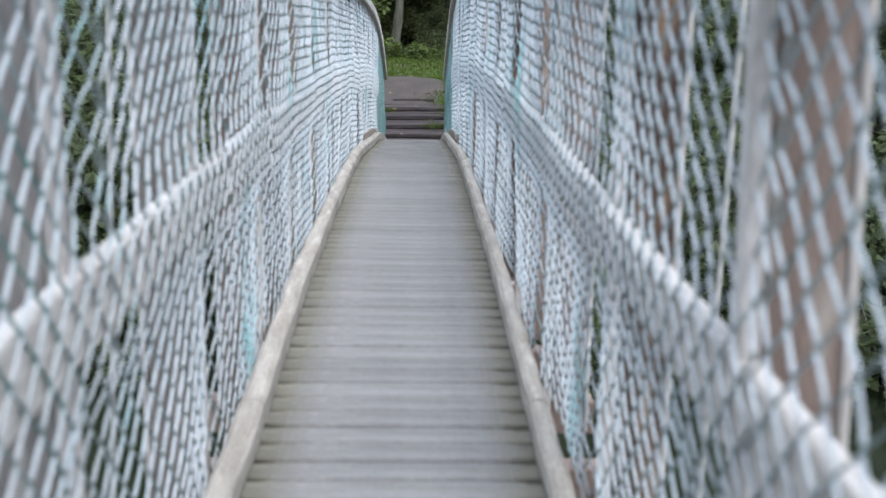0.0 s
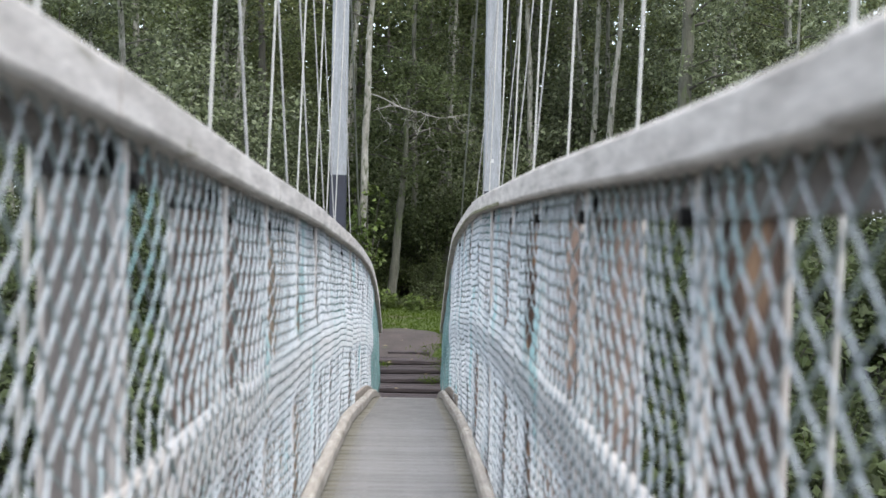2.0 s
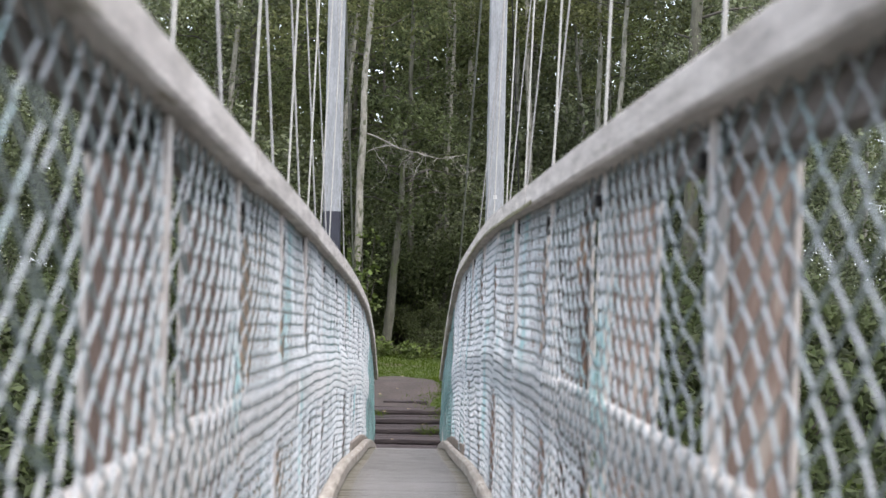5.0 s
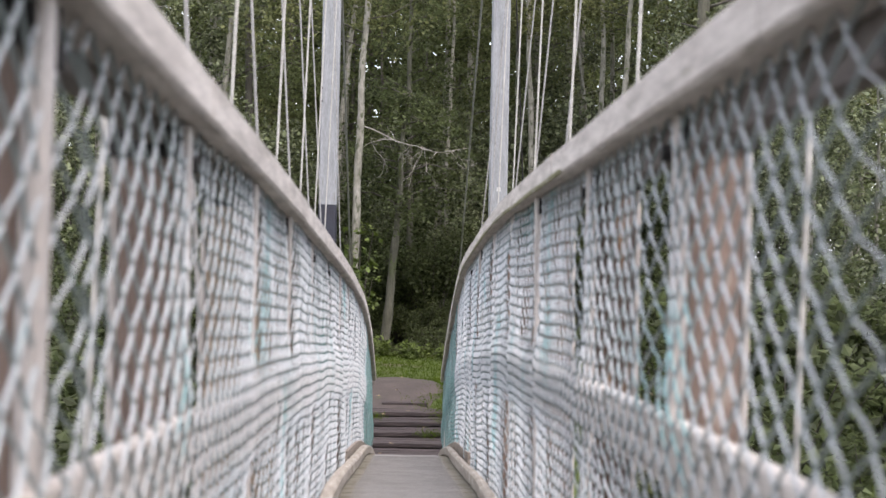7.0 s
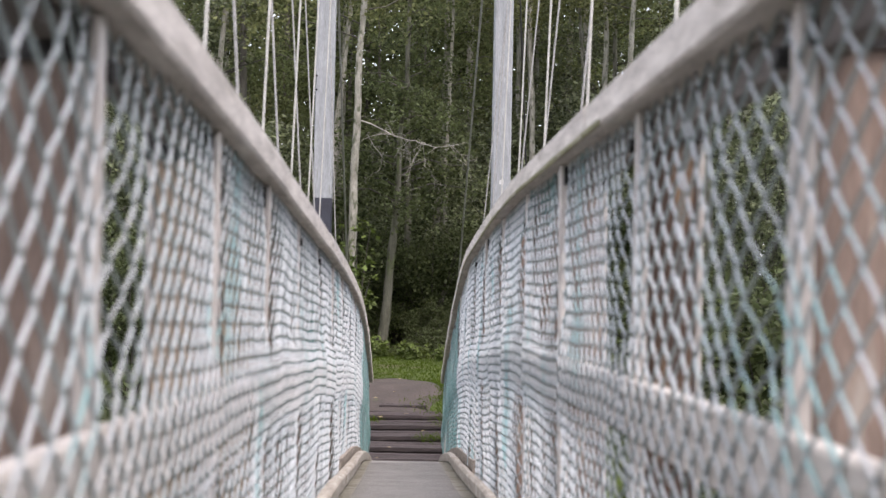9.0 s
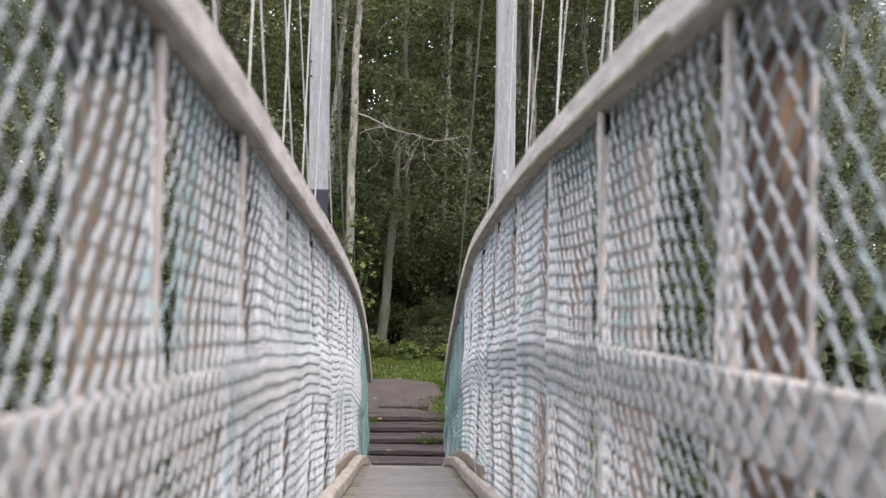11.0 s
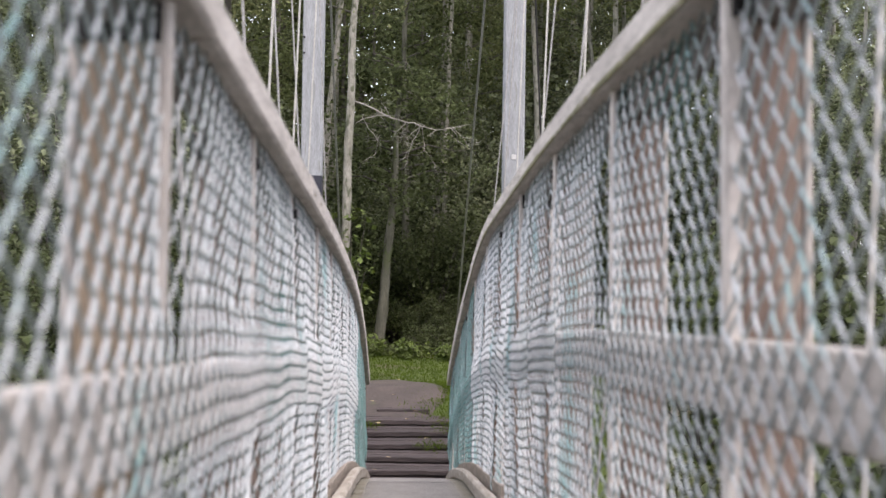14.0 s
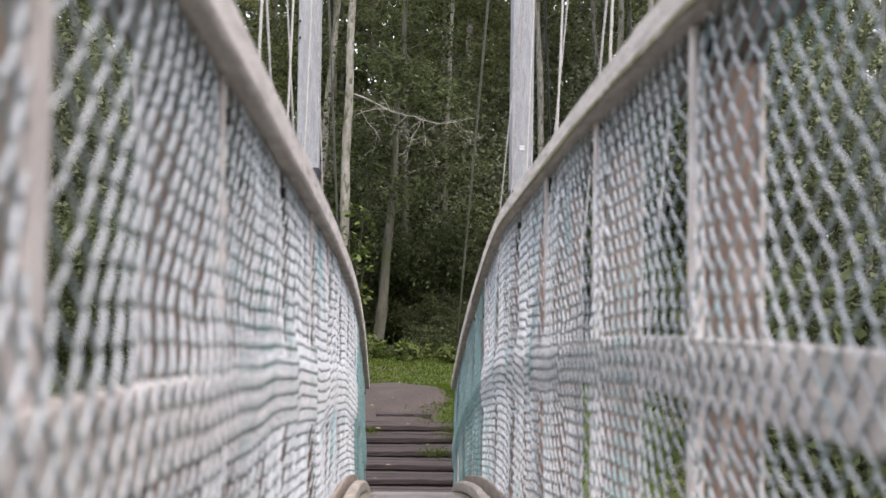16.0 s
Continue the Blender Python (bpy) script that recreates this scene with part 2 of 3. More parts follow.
def along(y0, y1, side, lateral, drop, step=0.25, from_deck=False):
    """Points along the bridge at a lateral distance, below the rail's top (or above the deck)."""
    n = max(2, int(round((y1 - y0) / step)) + 1)
    return [(centre(y) + side * lateral, y, deck_z(y) + drop if from_deck else rail_z(side, y) - drop) for y in np.linspace(y0, y1, n)]


def at_rail(side, y, share):
    """A height between the deck (0) and the rail's top (1)."""
    return deck_z(y) + share * (rail_z(side, y) - deck_z(y))

# ---- ground, river, bank ----


def ground_z(x, y):
    """The river bed, and a bank that climbs to a meadow and a wood."""
    ya = abs(y)
    z = float(np.interp(ya, [0, 9, 12.5, 15, 17, 19.2, 20.2, 22, 30, 60, 400], [-3.9, -3.9, -3.2, -2.2, -1.42, -0.82, -0.58, -0.53, -0.32, 0.9, 3.0]))
    if ya > 13:
        z += 0.10 * noise.noise((x * 0.45, y * 0.45, 0)) * min(1, (ya - 13) / 3) * (0.25 if abs(x) < 1.4 else 1)
    return z


def axis(fine_from, fine_to, step, far):
    inner = list(np.arange(fine_from, fine_to + 1e-6, step))
    return [-far, -far / 3] + inner + [far / 3, far]


gx, gy = axis(-24, 24, 0.6, 1500), axis(-60, 60, 0.6, 1500)
ground = obj("ground", [(x, y, ground_z(x, y)) for y in gy for x in gx],
             [(j * len(gx) + i, j * len(gx) + i + 1, (j + 1) * len(gx) + i + 1, (j + 1) * len(gx) + i) for j in range(len(gy) - 1) for i in range(len(gx) - 1)], M_GROUND, smooth=True)
tagged(ground, "grassy earth bank falling to a river", "ground", kind="structure")
wx = np.linspace(-1400, 1400, 3)
water = obj("water", [(x, y, -2.55) for y in (-15, 15) for x in wx], [(0, 1, 4, 3), (1, 2, 5, 4)], M_WATER)
tagged(water, "dark still river water under the bridge", "water", kind="structure")

# ---- towers ----


def tower_leg(x, y, band_top, lean):
    """A square painted mast with a dark band at its foot."""
    t = thing("bridge_mast", "tall square grey-white painted timber bridge mast with dark foot band", "mast", "bridge masts", at=(x, y, 0))
    zb, s = ground_z(x, y) - 0.3, 0.1
    def seg(z0, z1, g):
        n = 6
        return sweep([(lean * (z - 1.5), 0, z) for z in np.linspace(z0, z1, n)], rect(-s - g, s + g, -s - g, s + g, 0.012), ups=(0, 1, 0))
    obj("shaft", *seg(band_top, 6.4, 0), M_PAINT, t)
    obj("foot_band", *seg(zb, band_top, 0.002), M_DARK, t, "dark blue-black painted foot band")
    obj("cap", *seg(6.4, 6.45, 0.02), M_BOLT, t, "dark metal cap")
    return t


MAST_Y, MAST_L, MAST_R = 16.7, -0.87, 1.05
left_mast = tower_leg(MAST_L, MAST_Y, 1.74, 0.0)
for z in (2.9, 3.05):
    obj("bolt", *bar((-0.085, -0.10, z), (-0.085, -0.115, z), 0.011, 8), M_BOLT, left_mast)
right_mast = tower_leg(MAST_R, MAST_Y, 1.57, 0.0)
obj("plate", *sweep([(-0.023, -0.103, 1.95), (0.023, -0.103, 1.95)], rect(-0.003, 0.003, -0.023, 0.023, 0.001)), M_SIGN, right_mast, "small blank pale plate")
tower_leg(MAST_L, -MAST_Y, 1.8, 0.0)
tower_leg(MAST_R, -MAST_Y, 1.8, 0.0)
for y in (MAST_Y, -MAST_Y):
    beam = obj("mast_crossbeam", *sweep([(MAST_L - 0.3, y, 6.2), (MAST_R + 0.3, y, 6.2)], rect(-0.06, 0.06, -0.1, 0.1, 0.01)), M_PAINT)
    tagged(beam, "grey-white painted crossbeam between two masts", "beam", "mast crossbeams")

# ---- main ropes and hangers ----


def rope_at(side, y):
    u = min(1.0, abs(y) / MAST_Y)
    return ((0.66 + 0.3 * u ** 2 if side > 0 else -0.6 - 0.27 * u ** 2), y, 2.3 + 3.9 * u ** 2)


for side in (-1, 1):
    pts = [rope_at(side, y) for y in np.linspace(-MAST_Y, MAST_Y, 60)]
    far = [(pts[-1][0], 26.0, ground_z(0, 26) - 0.1)]
    back = [(pts[0][0], -26.0, ground_z(0, -26) - 0.1)]
    rope = obj("suspension_rope", *sweep(back + pts + far, ring(0.014)), M_CABLE)
    tagged(rope, "grey steel suspension rope over the masts", "cable", "suspension ropes")
guy = obj("guy_wire", *bar((MAST_R + 0.1, MAST_Y + 0.1, 5.6), (MAST_R + 0.55, MAST_Y + 0.9, ground_z(1.6, 17.6)), 0.009), M_BOLT)
tagged(guy, "thin dark guy wire from the mast to the bank", "cable")

# far hangers in shadow, drawn as thin wires with the shadow in their grey
for a, b in (((0.861, 16.35, 1.619), (0.956, 16.35, 2.663)), ((0.935, 16.3, 1.63), (1.024, 16.3, 3.222)), ((-0.719, 16.35, 1.59), (-0.781, 16.35, 2.882))):
    a, b = Vector(a), Vector(b)
    stay = obj("stay_wire", *bar(a + (a - b) * 1.2, b + (b - a) * (5.9 - b.z) / (b.z - a.z), 0.006), M_CABLE)
    tagged(stay, "thin steel hanger beside the mast, shadow in its dark grey", "cable", "stay wires")

NODE = 1.03
for side in (-1, 1):
    for k in range(-14, 15):
        y = 4.8 + NODE * (k - 4) - (0.15 if side > 0 else 0.0)
        if abs(y) > 15.4:
            continue
        outer = k % 2
        if outer and y < (8.5 if side > 0 else 4.6):
            continue
        grow = 0.017 * (y - 4.8)
        lean = {(-1, 0): 0.03, (-1, 1): -0.065, (1, 0): 0.03, (1, 1): 0.085}[side, outer]
        mid = {(-1, 0): -0.615, (-1, 1): -0.65, (1, 0): 0.755, (1, 1): 0.855}[side, outer] + side * grow
        zt, zb = rope_at(side, y)[2] + 0.02, deck_z(y) - 0.22
        h = thing("hanger", "pale galvanised steel hanger rod" if not outer else "dull grey galvanised steel hanger rod", "hanger", "bridge hangers", at=(mid, y, 1.85))
        obj("rod", *bar((lean * (zt - 1.85), 0, zt - 1.85), (lean * (zb - 1.85), 0, zb - 1.85), 0.0066), M_ROD if not outer else M_CABLE, h)
        obj("clamp", *bar((lean * (zt - 1.85) - 0.02, -0.04, zt - 1.87), (lean * (zt - 1.85) - 0.02, 0.04, zt - 1.87), 0.022), M_ROD, h)
        obj("foot_nut", *bar((lean * (zb - 1.85), 0, zb - 1.86), (lean * (zb - 1.85), 0, zb - 1.80), 0.014), M_BOLT, h)

# ---- railings ----
POSTS = {1: [0.34, 1.36, 2.34, 3.37, 4.36, 5.31, 6.36, 7.38, 8.48, 9.5], -1: [0.65, 1.6, 2.56, 3.53, 4.38, 5.27, 6.17, 7.22, 8.24, 9.26]}
for side in (-1, 1):
    POSTS[side] += [POSTS[side][-1] + 1.0 * k for k in range(1, 8)]
    POSTS[side] += [POSTS[side][0] - 1.0 * k for k in range(1, 18)]
    POSTS[side].sort()
    POSTS[side] = [y for y in POSTS[side] if abs(y) < RAIL_END - 0.05]

POST_WOOD = {(1, 2.34): M_POST_DARK, (1, 5.31): M_POST_DARK, (-1, 0.65): M_POST_GREY, (-1, 1.6): M_POST_GREY, (-1, 2.56): M_POST_GREY, (-1, 5.27): M_POST_TAN, (-1, 6.17): M_POST_TAN}
NET_X = 0.392


def net_wires(side, y0, y1, cell=0.05, tall=0.042, r=0.0028):
    """Chain-link: upright zigzag wires, each hooked into the next; the strands that run up and away bulge to the
    walkers' side and are pale between the hooks, from wear and from skylight put into their colour.
    """
    vs, fs, slots, base = [], [], [], 0
    for w in range(int((y1 - y0) / cell)):
        yc = y0 + w * cell
        low, high = deck_z(yc) - 0.03 + 0.13 * min(1, max(0, yc - 10)), rail_z(side, yc) - 0.066
        rows = int(round((high - low) / tall))
        bent = 0.004 * noise.noise((yc * 3, 7, side))
        near = [p for p in POSTS[side] if abs(p - yc) < 0.4]
        knots, pale = [], []
        for i in range(rows):
            front = (i + w) % 2
            sign = -1 if front else 1
            knots.append((i, sign * 0.54, 0.0))
            if front:
                knots += [(i + 0.1, -0.49, -0.003), (i + 0.36, -0.33, -0.004), (i + 0.9, 0.43, -0.003)]
                pale += [1, 0, 0, 1]
            else:
                pale.append(1)
        knots.append((rows, 0.54 if (rows + w) % 2 == 0 else -0.54, 0.0))
        for step, u, out in knots:
            y = yc + cell * u + bent
            share = step / rows
            z = low + share * (high - low) + deck_z(y) - deck_z(yc)
            z += 0.014 * noise.noise((y * 1.9, z * 1.6, 3 + side)) * min(1, 6 * share * (1 - share)) + 0.005 * noise.noise((y * 9, z * 9, side))
            y += 0.009 * noise.noise((y * 1.1, z * 3.1, 9 + side)) + 0.005 * noise.noise((y * 8, z * 8, 2 + side))
            pin = min(1.0, max(0.0, min(abs(y - p + 0.03) for p in near) - 0.02) / 0.09) if near else 1.0
            bulge = 0.006 + (0.013 + 0.014 * (1 - share)) * noise.noise((y * 1.3, z * 1.9, side * 5)) + 0.006 * noise.noise((y * 6, z * 6, side))
            pin = pin * pin * (3 - 2 * pin)
            lateral = NET_X + 0.012 * max(0.0, (share - 0.86) / 0.14) + 0.003 * (1 - pin) - bulge * pin
            press = min(1.0, max(0.0, (0.17 - abs(at_rail(side, y, 0.47) - z)) / 0.11))  # pressed in by the rail behind it
            lateral += press * press * (3 - 2 * press) * (min(lateral, 0.375) - lateral)
            x = centre(y) + side * (lateral + out)
            for a in (0, 1.571, 3.142, 4.712):
                vs.append((x + r * math.cos(a), y + r * math.sin(a), z))
        for i in range(1, len(knots)):
            b = base + 4 * i
            for j in range(4):
                fs.append((b - 4 + j, b - 4 + (j + 1) % 4, b + (j + 1) % 4, b + j))
                slots.append(pale[i - 1])
        base += 4 * len(knots)
    return vs, fs, slots


def netting(side, y0, y1, railing, front, back, **kw):
    vs, fs, slots = net_wires(side, y0, y1, **kw)
    ob = obj("netting", vs, fs, front, railing, "faded green coated chain-link wire netting", smooth=True)
    ob.data.materials.append(back)
    ob.data.polygons.foreach_set("material_index", slots)
    tagged(ob, kind="stuff")


RAIL_CUTS = {s: [-RAIL_END] + [y0 + 2.03 * k for k in range(-9, 9) if abs(y0 + 2.03 * k) < 15.6] + [RAIL_END] for s, y0 in ((-1, 0.27), (1, 1.65))}
for side in (-1, 1):
    railing = thing("railing", "weathered timber bridge railing with faded green chain-link netting", "railing", "bridge railings")
    for a, b in zip(RAIL_CUTS[side], RAIL_CUTS[side][1:]):
        off = 0.0015 * math.sin(a * 7.3 + side)
        obj("top_rail", *sweep(along(a + 0.003, b - 0.003, side, 0.415 + off, off), rect(-0.06, 0.06, -0.074, 0.0, 0.007)), M_RAIL, railing)
        # darkened wood: the shade below the rail is in the colour
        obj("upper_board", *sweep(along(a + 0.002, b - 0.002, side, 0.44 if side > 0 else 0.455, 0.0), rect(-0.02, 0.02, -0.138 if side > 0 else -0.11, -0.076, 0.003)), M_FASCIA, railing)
        n = max(2, int((b - a) / 0.25))
        obj("mid_rail", *sweep([(centre(y) + side * 0.396, y, at_rail(side, y, 0.47)) for y in np.linspace(a + 0.002, b - 0.002, n)], rect(-0.016, 0.016, -0.055, 0.055, 0.005)), M_RAIL, railing)
    rng = random.Random(60 + side)
    for a in np.arange(5.5, 13.0, 0.31) if side > 0 else ():
        obj("moss", *sweep(along(a, a + rng.uniform(0.31, 0.36), side, 0.3545, 0.0, step=0.06), rect(-0.0025, 0.0025, -0.0735, -0.0735 + rng.uniform(0.01, 0.016), 0.001)), M_MOSS, railing, "olive green moss along the rail's lower edge")
    for k, a in enumerate(np.arange(-END, END - 0.1, 2.15)):
        b = min(END, a + 2.146)
        obj("kerb", *worn(*sweep(along(a + 0.003, b, side, 0.33, 0.0, step=0.06, from_deck=True), rect(-0.031 if side > 0 else -0.024, 0.012 if side > 0 else 0.031, 0.002, 0.074, 0.011)), 0.0042, k + 40 * side), M_KERB, railing)
        if b > 10.2:
            obj("toe_board", *worn(*sweep(along(max(10, a) + 0.004, b, side, 0.378, 0.0, step=0.08, from_deck=True), rect(-0.011, 0.011, 0.0, 0.11, 0.004)), 0.006, k + 9 * side), M_TOE, railing, "brown toe board behind the kerb")
    rng = random.Random(20 + side)
    for y in POSTS[side]:
        x, lean = centre(y) + side * 0.46, rng.uniform(-0.012, 0.012)
        z0, z1 = deck_z(y) - 0.22, rail_z(side, y) - 0.076
        core = None
        for name, x0, x1, y0, y1, mat in (("post", -0.044, 0.044, -0.04, 0.04, POST_WOOD.get((side, y), M_POST)), ("inner_batten", 0.046, 0.071, -0.046, -0.014, M_LATH),
                                          ("outer_batten", -0.058, -0.046, -0.044, 0.044, M_LATH)):
            if side < 0:
                x0, x1 = -x1, -x0
            p = obj(name, *sweep([(lean * z0, 0, z0), (lean * z1, 0, z1)], rect(x0, x1, y0, y1, 0.004), ups=(0, 1, 0)), mat, core or railing)
            if core is None:
                core = p
                p.location = (x, y, 0)
        obj("strap", *sweep([(lean * z1, 0, z1 - 0.055), (lean * z1, 0, z1 - 0.004)], rect(-0.064 if side > 0 else -0.06, 0.06 if side > 0 else 0.064, -0.049, 0.049, 0.003), ups=(0, 1, 0)), M_BOLT, core, "dark iron strap under the rail")
        obj("bolt", *bar((-side * 0.075, 0, z1 - 0.06), (-side * 0.045, 0, z1 - 0.06), 0.014, 8), M_BOLT, core)
    seam = 12.5 if side > 0 else 13.7
    # the netting hangs in lengths, drawn out more or less from post to post
    join = 4.38 if side < 0 else 5.31
    wide, tight = ({"cell": 0.046, "tall": 0.0425}, {"cell": 0.038, "tall": 0.0365}) if side < 0 else ({"cell": 0.044, "tall": 0.039}, {"cell": 0.039, "tall": 0.0365})
    netting(side, -2.5, 0.9, railing, M_NET, M_NET2, **wide)
    netting(side, 0.9, join + 0.05, railing, M_NET, M_NET2, **wide)
    netting(side, join, seam + 0.04, railing, M_NET, M_NET2, **tight)
    netting(side, seam, RAIL_END, railing, M_NET3, M_NET2, **tight)

# ---- deck ----
deck = thing("bridge_deck", "narrow weathered grey plank footbridge deck, cambered", "deck", kind="structure")
for x in (-0.24, 0.24):
    obj("stringer", *sweep([(centre(y) + x, y, deck_z(y)) for y in np.arange(-END, END + 0.1, 0.4)], rect(-0.04, 0.04, -0.2, -0.036)), M_POST, deck)
for k in range(-33, 33):
    y = k * 0.5 + 0.05
    obj("crossbeam", *sweep([(centre(y) - 0.56, y, deck_z(y) - 0.25), (centre(y) + 0.56, y, deck_z(y) - 0.25)], rect(-0.04, 0.04, -0.05, 0.05)), M_POST, deck)
PITCH = 0.103
plank_mesh = None
rest = []
rng = random.Random(4)
for k in range(int(-END / PITCH), int(END / PITCH)):
    y = (k + 0.5) * PITCH
    slope = math.atan2(deck_z(y + 0.05) - deck_z(y - 0.05), 0.1)
    v, f = sweep([(x, 0, 0) for x in (-0.35, -0.285, -0.25, 0.24, 0.275, 0.35)], rect(-0.0455, 0.0455, -0.034, 0.0, 0.006), scales=(0.8, 0.82, 1, 1, 0.82, 0.8))
    if y < 0:
        rest.append((v @ np.array(Matrix.Rotation(slope, 3, "X")).T + (centre(y), y, deck_z(y)), f))
        continue
    if plank_mesh is None:
        plank_mesh = obj("plank", v, f, M_PLANK, deck)
        p = plank_mesh
    else:
        p = new("plank", plank_mesh.data)
        p.parent = deck
    p.matrix_basis = pose(centre(y) + rng.uniform(-0.006, 0.006), y, deck_z(y) + rng.uniform(-0.003, 0.001), math.degrees(slope) + rng.uniform(-1.2, 1.2), rng.uniform(-0.2, 0.2), rng.uniform(-0.4, 0.4))
tagged(obj("plank_rest", *merged(rest), M_PLANK, deck), kind="stuff")
# a strip of fine wire mesh stapled along the middle against slipping
wires = []
for x in np.linspace(-0.25, 0.24, 30):
    wires.append(sweep([(centre(y) + x, y, deck_z(y) + 0.002) for y in np.arange(0.6, 14, 0.25)], ring(0.0006, 3)))
for y in np.arange(0.6, 13.8, 0.0257):
    wires.append(sweep([(centre(y) - 0.25, y, deck_z(y) + 0.0032), (centre(y) + 0.24, y, deck_z(y) + 0.0032)], ring(0.0006, 3)))
mesh_strip = obj("anti_slip_mesh", *merged(wires), M_GRIT)
tagged(mesh_strip, "fine grey wire mesh strip stapled along the deck planks", "wire mesh", kind="stuff")

# ---- ramp of dark boards up the bank ----
ramp = thing("stepped_ramp", "dark brown timber stepped ramp climbing the grassy bank", "ramp", kind="structure")
for k in range(8):
    y, z = 16.72 + 0.37 * k, -1.317 + 0.087 * k
    left, right = (-0.85, 0.85) if k < 7 else (-0.3, 0.3)
    for a, b, lift in ((-0.18, -0.064, 0.0), (-0.06, 0.056, -0.004), (0.06, 0.18, -0.002)):
        xs = np.linspace(left, right, 30)
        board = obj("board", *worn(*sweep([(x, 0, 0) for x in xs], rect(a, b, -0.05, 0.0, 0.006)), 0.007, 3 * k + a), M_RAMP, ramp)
        board.matrix_basis = pose(0.06, y + 0.18, z + lift, 3.5 + random.uniform(-0.8, 0.8), random.uniform(-0.6, 0.6), random.uniform(-0.8, 0.8))
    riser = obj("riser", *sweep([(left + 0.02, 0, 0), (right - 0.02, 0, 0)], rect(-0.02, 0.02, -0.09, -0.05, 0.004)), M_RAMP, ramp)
    riser.matrix_basis = pose(0.06, y + 0.05, z)


def blob(cx, cy, rx, ry, seed, lift):
    """A patch that lies on the ground with an uneven edge."""
    vs, fs, n, m = [(cx, cy, ground_z(cx, cy) + lift)], [], 48, 6
    for j in range(1, m + 1):
        for i in range(n):
            a = 2 * math.pi * i / n
            k = j / m * (1 + 0.22 * noise.noise((math.cos(a) * 1.7, math.sin(a) * 1.7, seed)))
            x, y = cx + rx * k * math.cos(a), cy + ry * k * math.sin(a)
            vs.append((x, y, ground_z(x, y) + lift * (1 - 0.8 * (j == m))))
    for i in range(n):
        fs.append((0, 1 + i, 1 + (i + 1) % n))
        for j in range(m - 1):
            p, q = 1 + j * n + i, 1 + j * n + (i + 1) % n
            fs.append((p, p + n, q + n, q))
    return vs, fs


path = obj("path", *blob(-0.14, 20.15, 0.76, 1.0, 3, 0.05), M_DIRT, smooth=True)
tagged(path, "trodden brown earth path above the ramp", "path", kind="structure")

# ---- wood and undergrowth ----
def leaves(count, place, size, rng, droop=0.5):
    """Many small folded leaves, two faces each."""
    P = np.array([tuple(place(rng)) for _ in range(count)])
    g = np.random.RandomState(rng.randint(0, 10 ** 6))
    s = size * g.uniform(0.6, 1.3, (count, 1))
    d = g.normal(0, 1, (count, 3)) * (1, 1, 0.6) - (0, 0, droop)
    d /= np.linalg.norm(d, axis=1, keepdims=True)
    w = np.cross(d, g.normal(0, 0.6, (count, 3)) * (1, 1, 0) + (0, 0, 1))
    w /= np.linalg.norm(w, axis=1, keepdims=True) + 1e-9
    n = np.cross(d, w) * s * 0.12
    w = w * s * 0.36
    vs = np.stack([P, P + d * s * 0.45 + w + n, P + d * s, P + d * s * 0.45 - w + n], 1).reshape(-1, 3)
    fs = [q for b in range(0, 4 * count, 4) for q in ((b, b + 1, b + 2), (b, b + 2, b + 3))]
    return vs, fs


def trunk_points(h, rng, lean=0.04, wob=0.12):
    a, ph = rng.uniform(0, 6.28), rng.uniform(0, 6.28)
    return [(lean * z * math.cos(a) + wob * math.sin(z * 0.5 + ph) * z / h, lean * z * math.sin(a) + wob * math.cos(z * 0.43 + ph) * z / h, z) for z in np.linspace(-0.4, h, 18)]


def tree(height, radius, crown_from, spread, count, leaf, mat, bark, seed, name="tree", label="tall slender tree with a green leafy crown", pts=None):
    """A tapered trunk, limbs, and a crown of leaf sprays along the limbs."""
    rng = random.Random(seed)
    t = thing(name, label, "tree", "trees of the wood")
    pts = pts or trunk_points(height, rng)
    obj("trunk", *sweep(pts, ring(1, 9), ups=(0, 1, 0), scales=[radius * (1 - 0.75 * i / (len(pts) - 1)) * (1.4 if i == 0 else rng.uniform(0.93, 1.1)) for i in range(len(pts))]), bark, t, smooth=True)
    limbs, sprays = [], []
    for i in range(22):
        z = crown_from + (height - crown_from) * (i + rng.random()) / 22
        j = min(len(pts) - 2, int((z + 0.4) / (height + 0.4) * (len(pts) - 1)))
        o = Vector(pts[j])
        o.z = z
        a, ln = rng.uniform(0, 6.28), spread * rng.uniform(0.5, 1.1) * (1 - 0.55 * (z - crown_from) / (height - crown_from + 0.1))
        path = [o + Vector((math.cos(a + 0.3 * s) * ln * s, math.sin(a + 0.3 * s) * ln * s, ln * (0.45 * s - 0.35 * s * s) + 0.12 * rng.gauss(0, 1) * s)) for s in (0, 0.35, 0.7, 1)]
        limbs.append(sweep(path, ring(1, 4), scales=[radius * 0.2, radius * 0.13, radius * 0.07, radius * 0.02]))
        for s in range(9):
            u = rng.uniform(0.25, 1.05)
            q = path[0].lerp(path[3], u) + Vector((rng.gauss(0, 1), rng.gauss(0, 1), rng.gauss(0, 0.6))) * ln * 0.2
            sprays.append((q, ln * rng.uniform(0.1, 0.24)))
    tagged(obj("limb_work", *merged(limbs), M_BARK2, t, smooth=True), kind="stuff")

    def place(r):
        q, s = r.choice(sprays)
        return q + Vector((r.gauss(0, s), r.gauss(0, s), r.gauss(0, s * 0.55)))

    tagged(obj("crown", *leaves(count, place, leaf, rng), mat, t), kind="stuff")
    return t


